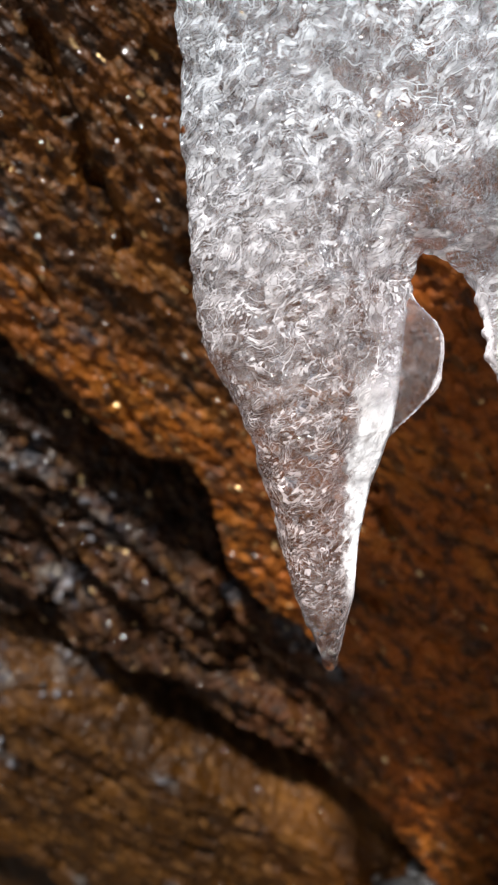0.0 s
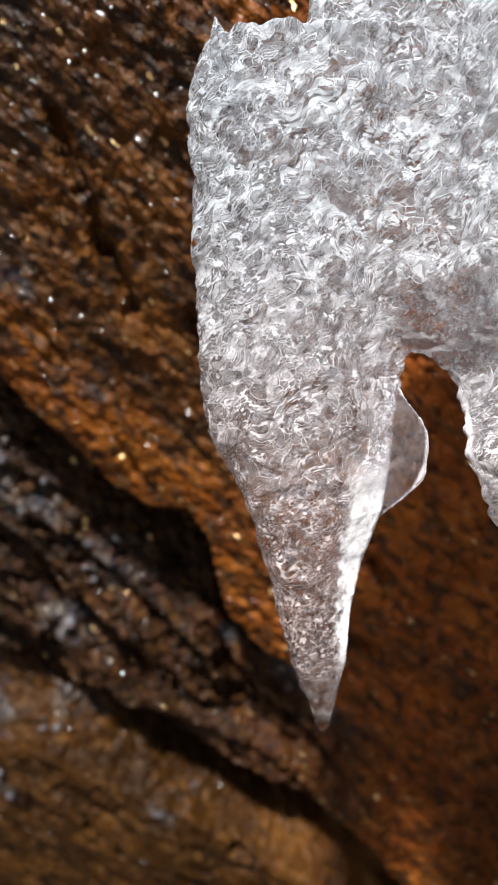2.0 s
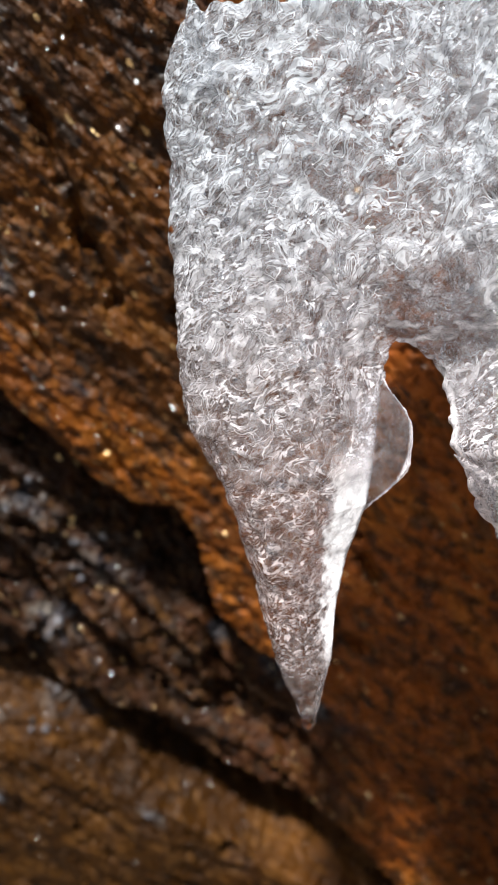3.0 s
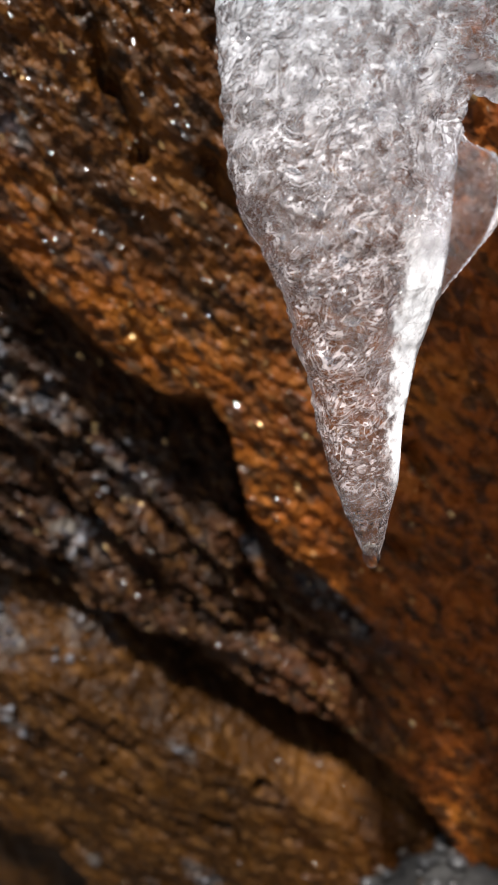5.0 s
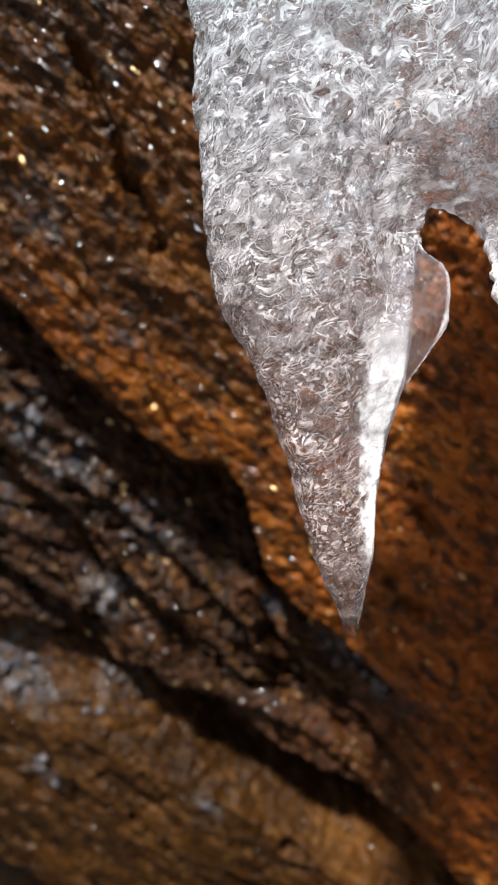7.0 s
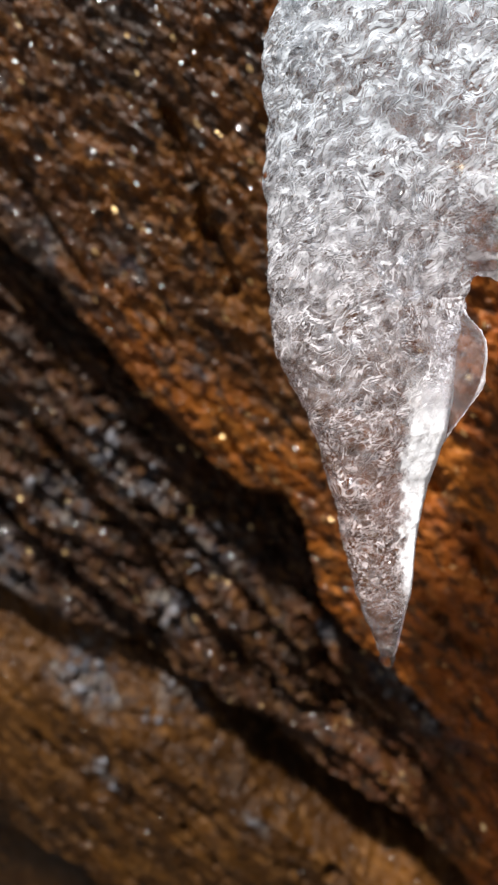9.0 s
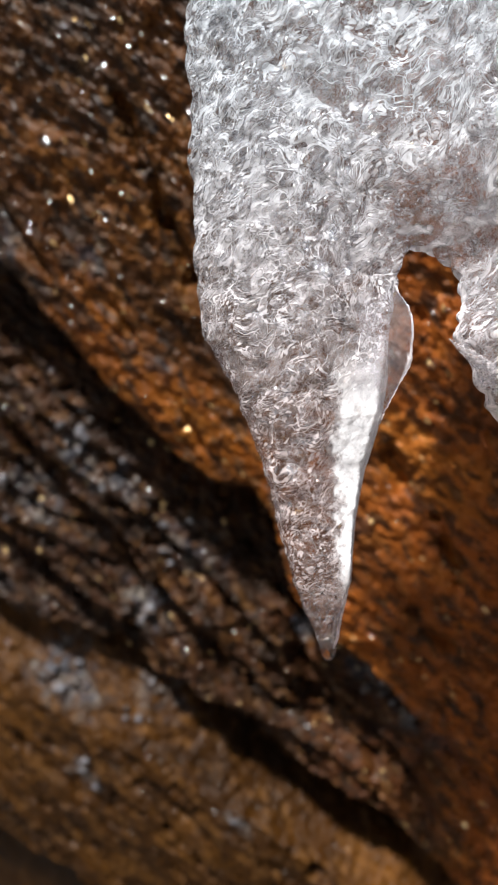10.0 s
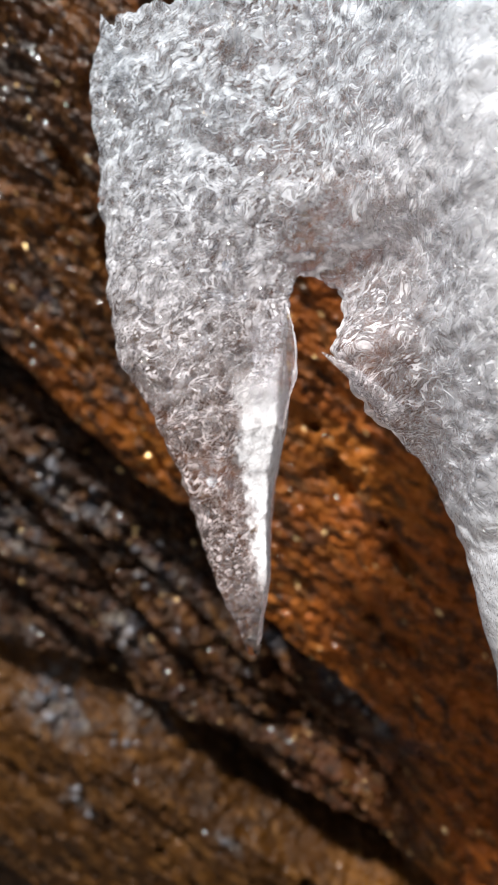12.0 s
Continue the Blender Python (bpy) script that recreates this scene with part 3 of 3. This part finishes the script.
def rock_tints(x, z):
    """Shares of pale mineral, shade-darkened crumbled and lowest layers, and bright ochre at each place."""
    over, under, warp = rock_edges(x, z)
    ragged = 0.9 * fractal(x * 70, z * 70, 8.5, 4, 91, 0.65)
    pale = 0.0
    for px, pz, size, share in PALE:
        c, s = 0.70, -0.71
        du, dv = (x - px) * c + (z - pz) * s, -(x - px) * s + (z - pz) * c
        pale = np.maximum(pale, share * (1 - step(0.35, 1.25, np.hypot(du / (1.35 * size), dv / (0.8 * size)) + 0.55 * ragged)))
    left = 1 - step(0.04, 0.11, x + 0.02 * ragged)
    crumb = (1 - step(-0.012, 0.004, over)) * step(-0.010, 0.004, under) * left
    shaded_bed = 1 - step(-0.008, 0.006, under + 0.004 * ragged)
    ochre = np.exp(-((over - 0.022 + 0.01 * ragged) / 0.030) ** 2) * step(-0.002, 0.004, over) * step(-0.16, -0.09, x)
    return pale, crumb, shaded_bed, ochre


def spaced(lo, a, b, hi, fine, coarse):
    return np.concatenate([np.arange(lo, a, coarse), np.arange(a, b, fine), np.arange(b, hi + coarse, coarse)])


def rock_face():
    xs = spaced(-1.2, -0.29, 0.20, 1.2, 0.0012, 0.04)
    zs = spaced(0.18, 0.54, 1.30, 1.75, 0.0012, 0.03)
    x, z = np.meshgrid(xs, zs, indexing="ij")
    front = np.stack([x, rock_depth(x, z), z], -1).reshape(-1, 3)
    # closed behind by sides and a flat back
    i = np.arange(len(front)).reshape(len(xs), len(zs))
    rim = np.concatenate([i[:-1, 0], i[-1, :-1], i[:0:-1, -1], i[0, :0:-1]])
    back = front[rim].copy()
    back[:, 1] = 1.1
    j = len(front) + np.arange(len(rim))
    sides = np.stack([rim, j, np.roll(j, -1), np.roll(rim, -1)], -1)
    faces = np.concatenate([grid_faces(len(xs), len(zs)), sides]).tolist() + [j.tolist()]
    me = bpy.data.meshes.new("rock")
    me.from_pydata(np.concatenate([front, back]).tolist(), [], faces)
    me.update()
    me.shade_smooth()
    for name, share in zip(("pale", "crumb", "shaded_bed", "ochre"), rock_tints(x, z)):
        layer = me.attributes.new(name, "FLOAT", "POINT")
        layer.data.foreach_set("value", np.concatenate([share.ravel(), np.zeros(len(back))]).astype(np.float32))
    me.materials.append(ROCK)
    ob = new("rock", me)
    rng = random.Random(3)
    spots = [(-0.205, 0.798, 0.010, 3, 0.010), (-0.180, 0.800, 0.006, 5, 0.012), (-0.114, 0.862, 0.0055, 9, 0.012), (-0.120, 0.948, 0.0045, 7, 0.012), (-0.142, 0.975, 0.005, 7, 0.014),
             (-0.013, 0.855, 0.0035, 4, 0.005), (0.029, 0.828, 0.0045, 7, 0.010), (0.048, 0.810, 0.004, 5, 0.010), (-0.084, 0.909, 0.0035, 7, 0.016), (-0.215, 0.930, 0.005, 6, 0.016),
             (-0.130, 0.790, 0.004, 6, 0.016), (-0.188, 0.724, 0.005, 6, 0.014), (-0.066, 0.708, 0.0035, 3, 0.005), (-0.059, 0.580, 0.005, 5, 0.010)]
    for x, z, size, count, wide in spots:
        for i in range(count):
            at = np.array([x + rng.uniform(-wide, wide)]), np.array([z + rng.uniform(-wide, wide)])
            verts, faces = lump(rng, (0, 0, 0), size * rng.uniform(0.6, 1.1), 0.28, (1, 0.75, 0.6))
            stone = mesh_object("stone", verts, faces, QUARTZ, ob, False)
            stone.location = (at[0][0], float(rock_depth(*at)[0]) - 0.1 * size, at[1][0])
    return tagged(ob, "wet rust-brown rock face with slanting ledges and dark clefts", "rock", kind="structure")


rock_face()


# ---- ice ----
def ice_field(x, y, z):
    # hanging icicle: height, left edge, right edge, middle, half depth
    rows = [(0.9142, 0.0203, 0.0241, 0.176, 0.0018), (0.9165, 0.0192, 0.0250, 0.176, 0.0028), (0.921, 0.0177, 0.0258, 0.176, 0.0040), (0.934, 0.0130, 0.0290, 0.176, 0.008),
            (0.951, 0.0092, 0.0305, 0.176, 0.0105), (0.966, 0.0052, 0.0335, 0.175, 0.0135), (0.982, 0.0012, 0.0385, 0.172, 0.0165),
            (0.992, -0.0035, 0.0400, 0.171, 0.0180), (1.003, -0.0095, 0.0405, 0.168, 0.0150), (1.020, -0.0120, 0.0425, 0.166, 0.0115),
            (1.062, -0.0128, 0.0500, 0.167, 0.0115), (1.086, -0.0130, 0.0600, 0.166, 0.0115), (1.098, -0.0105, 0.0620, 0.166, 0.011), (1.110, -0.0070, 0.0600, 0.166, 0.011)]
    h = [r[0] for r in rows]
    lo, hi, mid, hy = (np.interp(z, h, [r[i] for r in rows]) for i in (1, 2, 3, 4))
    cx, hx = (lo + hi) / 2, (hi - lo) / 2
    a = ((np.abs((x - cx) / hx) ** 2.4 + np.abs((y - mid) / hy) ** 2.4) ** (1 / 2.4) - 1) * np.minimum(hx, hy)
    a = np.maximum(a, np.maximum(0.9142 - z, z - 1.106))
    # flattened front flank
    cut = (x - cx) * 0.52 - (y - mid) * 0.854 - np.interp(z, [0.92, 0.936, 0.955, 1.035], [1.1, 0.86, 0.86, 1.15]) * np.minimum(hx, hy)
    a = np.maximum(a, cut)
    # broad column beside it: height, left edge
    edge = [(0.60, 0.045), (0.70, 0.055), (0.795, 0.074), (0.825, 0.094), (0.906, 0.094), (0.922, 0.0905), (0.944, 0.0870), (0.960, 0.081), (0.972, 0.0755),
            (0.982, 0.0655), (0.990, 0.0608), (0.996, 0.0585), (1.000, 0.0562), (1.004, 0.0570), (1.012, 0.0588), (1.0200, 0.0576), (1.0262, 0.050), (1.0305, 0.038), (1.05, 0.016), (1.105, 0.014),
            (1.111, 0.0185), (1.128, 0.0205), (1.15, 0.045), (1.17, 0.09), (1.19, 0.12), (1.45, 0.15)]
    lo = np.interp(z, [e[0] for e in edge], [e[1] for e in edge])
    cx, hx = (lo + 0.22) / 2, (0.22 - lo) / 2
    at = [0, 0.055, 0.09, 0.14]
    yc, hy = np.interp(x, at, [0.168, 0.171, 0.154, 0.15]), np.interp(x, at, [0.012, 0.013, 0.035, 0.046])
    edge_y = np.interp(z, [0.998, 1.004, 1.010, 1.018, 1.026], [0.1445, 0.150, 0.160, 0.168, 0.1725])
    yc = yc + (edge_y - yc) * (1 - step(0.064, 0.085, x)) * (1 - step(1.024, 1.036, z))
    yc = yc + np.interp(z, [0.6, 0.78, 1.02], [0.05, 0.045, 0.0])
    b = (np.sqrt(((x - cx) / hx) ** 2 + ((y - yc) / hy) ** 2) - 1) * hy
    k = 0.004
    t = np.clip(0.5 + 0.5 * (b - a) / k, 0, 1)
    return b + (a - b) * t - k * t * (1 - t)


def roughened(verts, faces, amount):
    me = bpy.data.meshes.new("rough")
    me.from_pydata(verts.tolist(), [], faces.tolist())
    normal = np.empty(len(verts) * 3)
    me.vertices.foreach_get("normal", normal)
    bpy.data.meshes.remove(me)
    return verts + normal.reshape(-1, 3) * amount[:, None]


def lit_rim(ob, share):
    """Marks the thin edges of an ice mesh that have refracted light painted on them in white."""
    ob.data.attributes.new("lit_rim", "FLOAT", "POINT").data.foreach_set("value", share.astype(np.float32))


def ice_formation():
    xs = spaced(-0.028, -0.022, 0.125, 0.24, 0.0008, 0.006)
    ys = spaced(0.075, 0.095, 0.205, 0.27, 0.0008, 0.005)
    zs = spaced(0.58, 0.80, 1.14, 1.42, 0.0008, 0.01)
    f = ice_field(xs[:, None, None], ys[None, :, None], zs[None, None, :])
    f[:, :, 0] = f[:, :, -1] = 1
    verts, faces = surface_net(xs, ys, zs, f)
    x, y, z = verts.T
    amount = 0.0010 * fractal(x * 110, y * 110, z * 110, 2, 51) + 0.0006 * smooth_noise(x * 360, y * 360, z * 360, 61) + 0.0018 * (domes(verts * (1, 1, 0.8), 0.0052, 65) - 0.6) + 0.0007 * (domes(verts, 0.0026, 75) - 0.6)
    amount = amount * (0.25 + 0.75 * step(0.91, 0.97, z)) * (1 - 0.5 * step(0.07, 0.1, x)) * step(0.911, 0.918, z)
    amount = amount * (1 - 0.88 * step(0.0205, 0.0240, x - 0.06 * (z - 0.936)) * (1 - step(0.044, 0.050, x)) * step(0.925, 0.935, z) * (1 - step(1.004, 1.018, z)))
    ob = mesh_object("ice_formation", roughened(verts, faces, amount), faces, ICE)
    rim = [(0.970, 0.0760), (0.982, 0.0655), (0.990, 0.0608), (0.996, 0.0585), (1.000, 0.0562), (1.004, 0.0570), (1.012, 0.0588), (1.0190, 0.0572), (1.0245, 0.050)]
    flank = [(0.9142, 0.0241), (0.9165, 0.0250), (0.921, 0.0258), (0.934, 0.0290), (0.951, 0.0305), (0.966, 0.0335)]
    free = [(0.9142, 0.0203), (0.9165, 0.0192), (0.921, 0.0177), (0.934, 0.0130), (0.951, 0.0092), (0.966, 0.0052), (0.982, 0.0012), (0.992, -0.0035)]
    thin = step(-0.0010, -0.0003, x - line_z(z, flank)) * step(0.913, 0.916, z) * (1 - step(0.950, 0.962, z))
    thin = np.maximum(thin, 0.7 * step(-0.0007, -0.0002, line_z(z, free) - x) * (1 - step(0.975, 0.992, z)) * step(-0.1, 0.2, smooth_noise(x * 300, y * 300, z * 300, 33)))
    lit_rim(ob, thin + (1 - step(0.0005, 0.0016, x - line_z(z, rim))) * step(0.972, 0.978, z) * (1 - step(1.022, 1.026, z)) * step(0.049, 0.051, x))
    tagged(ob, "cloudy crystalline ice column with a clear pointed icicle", "ice")
    ice_fin(ob)
    ice_spur(ob)
    ice_peak(ob)
    ice_cracks(ob)
    return ob


def ice_fin(parent):
    """Thin clear blade on the icicle's flank."""
    xs, ys, zs = np.arange(0.018, 0.056, 0.0006), np.arange(0.142, 0.186, 0.0006), np.arange(0.950, 1.022, 0.0006)
    x, y, z = xs[:, None, None], ys[None, :, None], zs[None, None, :]
    edge = np.interp(z, [0.951, 0.966, 0.978, 0.986, 0.993, 0.999, 1.005, 1.0095, 1.013, 1.018], [0.0296, 0.0330, 0.0370, 0.0418, 0.0455, 0.0468, 0.0468, 0.0458, 0.0438, 0.0415])
    edge = sum(np.interp(z + d, zs, edge[0, 0]) for d in (-0.004, -0.002, 0.0, 0.002, 0.004)) / 5
    middle = 0.153 + 0.020 * (1 - step(0.970, 0.994, z)) + 0.014 * step(1.005, 1.017, z) - 0.6 * (x - 0.043)
    thick = (0.0030 + 0.10 * np.clip(edge - x, 0, 0.02)) * np.sqrt(np.clip((edge - x) / 0.006, 0.0, 1))
    f = np.maximum(np.maximum(x - edge, edge - 0.013 - x), np.abs(y - middle) - thick)
    f = np.maximum(f, np.maximum(0.953 - z, z - 1.018)) + 0 * y
    verts, faces = surface_net(xs, ys, zs, f)
    verts = roughened(verts, faces, 0.0005 * fractal(verts[:, 0] * 160, verts[:, 1] * 160, verts[:, 2] * 160, 2, 81))
    ob = mesh_object("fin", verts, faces, CLEAR_ICE, parent)
    lit_rim(ob, step(-0.0008, -0.0002, verts[:, 0] - np.interp(verts[:, 2], zs, edge[0, 0])))
    ob.visible_shadow = False
    return tagged(ob, "thin clear blade of ice")


def thorn(name, parent, foot, tip, wide, label, material):
    """A small bent point of clear ice from foot to tip."""
    foot, tip = Vector(foot), Vector(tip)
    way = tip - foot
    turn = way.to_track_quat("Z", "Y").to_matrix()
    verts, faces, rings, turns = [], [], 9, 14
    for i in range(rings):
        t = i / (rings - 1)
        r = wide * (1 - t) ** 0.7 + 0.0002
        bow = turn @ Vector((0.0006 * math.sin(3 * t), 0.0009 * math.sin(math.pi * t), 0))
        for k in range(turns):
            a = 2 * math.pi * k / turns
            q = r * (1 + 0.12 * math.sin(3 * a + 4 * t))
            verts.append(foot + way * t + bow + turn @ Vector((q * math.cos(a), 0.7 * q * math.sin(a), 0)))
    faces = [[i * turns + k, i * turns + (k + 1) % turns, (i + 1) * turns + (k + 1) % turns, (i + 1) * turns + k] for i in range(rings - 1) for k in range(turns)]
    faces.append(list(range(turns))[::-1])
    faces.append([(rings - 1) * turns + k for k in range(turns)])
    me = bpy.data.meshes.new(name)
    me.from_pydata(verts, [], faces)
    me.shade_smooth()
    me.materials.append(material)
    ob = new(name, me)
    ob.parent = parent
    return tagged(ob, label)


def ice_spur(parent):
    return thorn("spur", parent, (0.0715, 0.146, 0.9810), (0.0542, 0.142, 0.9985), 0.0042, "small hooked point of clear ice", ICE)


def ice_peak(parent):
    return thorn("peak", parent, (-0.0040, 0.163, 1.086), (-0.0058, 0.158, 1.1080), 0.0062, "small upright point of clear ice", ICE)


def ice_cracks(parent):
    """Silvery curved air gaps inside the ice."""
    rng = random.Random(5)
    verts, faces = [], []
    made = 0
    while made < 2600:
        c = np.array((rng.uniform(-0.012, 0.12), rng.uniform(0.11, 0.195), rng.uniform(0.93, 1.13)))
        r = rng.choice((0.0009, 0.0013, 0.0018, 0.0026))
        if rng.random() > 0.12 + 0.88 * float(step(0.95, 1.04, c[2])) or float(ice_field(*(c[:, None, None, None]))[0, 0, 0]) > -r - 0.0012:
            continue
        turn = Euler((rng.uniform(0, 6.3), rng.uniform(0, 6.3), rng.uniform(0, 6.3))).to_matrix()
        first, long = len(verts), rng.uniform(0.35, 1.0)
        bow = rng.uniform(-0.35, 0.35)
        verts.append(Vector(c) + turn @ Vector((0, 0, bow * r)))
        for k in range(8):
            a = k * math.pi / 4
            q = r * rng.uniform(0.75, 1.15)
            verts.append(Vector(c) + turn @ Vector((q * math.cos(a), q * long * math.sin(a), 0)))
        faces += [(first, first + 1 + k, first + 1 + (k + 1) % 8) for k in range(8)]
        made += 1
    me = bpy.data.meshes.new("crack")
    me.from_pydata(verts, [], faces)
    me.shade_smooth()
    me.materials.append(CRACK)
    ob = new("crack", me)
    ob.parent = parent
    return tagged(ob, "small silvery air gaps frozen into the ice", kind="stuff")


ice_formation()

# ---- ground ----
def ground_sheet():
    xs = spaced(-60, -0.6, 0.6, 60, 0.02, 3.0)
    ys = spaced(-60, -0.3, 0.9, 60, 0.02, 3.0)
    x, y = np.meshgrid(xs, ys, indexing="ij")
    # a low bank carries the ice column
    z = 0.28 + 0.345 * step(-0.05, 0.07, x) * (1 - step(0.5, 1.3, x)) * step(-0.25, 0.05, y) + 0.012 * fractal(x * 12, y * 12, 0.5, 3, 71) * (np.abs(x) < 1)
    ob = mesh_object("ground", np.stack([x, y, z], -1).reshape(-1, 3), grid_faces(len(xs), len(ys)), GROUND)
    return tagged(ob, "dark wet gravel ground at the foot of the rock", "ground", kind="structure")


ground_sheet()


# ---- water drop ----
def water_drop():
    rings, turns = 16, 20
    verts, faces = [], []
    for i in range(rings + 1):
        t = i / rings
        r = 0.0024 * math.sin(math.pi * t) ** 0.55 if 0 < i < rings else 0.0
        for k in range(turns):
            a = 2 * math.pi * k / turns
            verts.append((0.0222 + r * math.cos(a), 0.176 + r * math.sin(a), 0.9175 - 0.0070 * t))
    faces = [(i * turns + k, (i + 1) * turns + k, (i + 1) * turns + (k + 1) % turns, i * turns + (k + 1) % turns) for i in range(rings) for k in range(turns)]
    ob = mesh_object("water_drop", verts, faces, WATER)
    return tagged(ob, "clear water drop hanging from the icicle tip", "water drop")


water_drop()


# ---- grit on the ice, pebbles at the foot of the rock ----
def loose_stone(name, rng, centre, size, material, label, category, group="", detail=2):
    verts, faces = lump(rng, (0, 0, 0), size, 0.10, (1, rng.uniform(0.7, 0.95), rng.uniform(0.55, 0.8)), detail)
    ob = mesh_object(name, verts, faces, material)
    ob.location = centre
    return tagged(ob, label, category, group)


def pebble_material():
    n = Nodes("wet_grey_pebble")
    tone = n.add("ShaderNodeObjectInfo").outputs["Random"]
    c = n.ramp(tone, [(0.0, (0.015, 0.014, 0.013)), (0.5, (0.05, 0.05, 0.052)), (0.8, (0.075, 0.045, 0.022)), (0.93, (0.09, 0.09, 0.095)), (1.0, (0.24, 0.23, 0.22))])
    c = n.mix(n.ramp(n.noise(320, 4, 0.6), [(0.4, 0.6), (0.6, 0.0)]), c, (0.03, 0.027, 0.024))
    return n.set(Base_Color=c, Roughness=0.3, Normal=n.bump(n.noise(400, 4, 0.6), 0.001))


PEBBLE = pebble_material()
rng = random.Random(21)
for i in range(220):
    x, y = rng.uniform(0.03, 0.26), rng.uniform(0.34, 0.50)
    size = rng.uniform(0.0025, 0.007)
    loose_stone("pebble", rng, (x, y, 0.280 + 0.345 * float(step(-0.05, 0.07, np.float64(x))) + size * 0.35), size, PEBBLE,
                "small wet grey pebble lying on the gravel", "pebble", "pebbles at the foot of the rock")
loose_stone("grit", rng, (-0.0122, 0.1635, 1.0545), 0.0019, ROCK, "red-brown crumb of rock frozen to the ice edge", "grit")
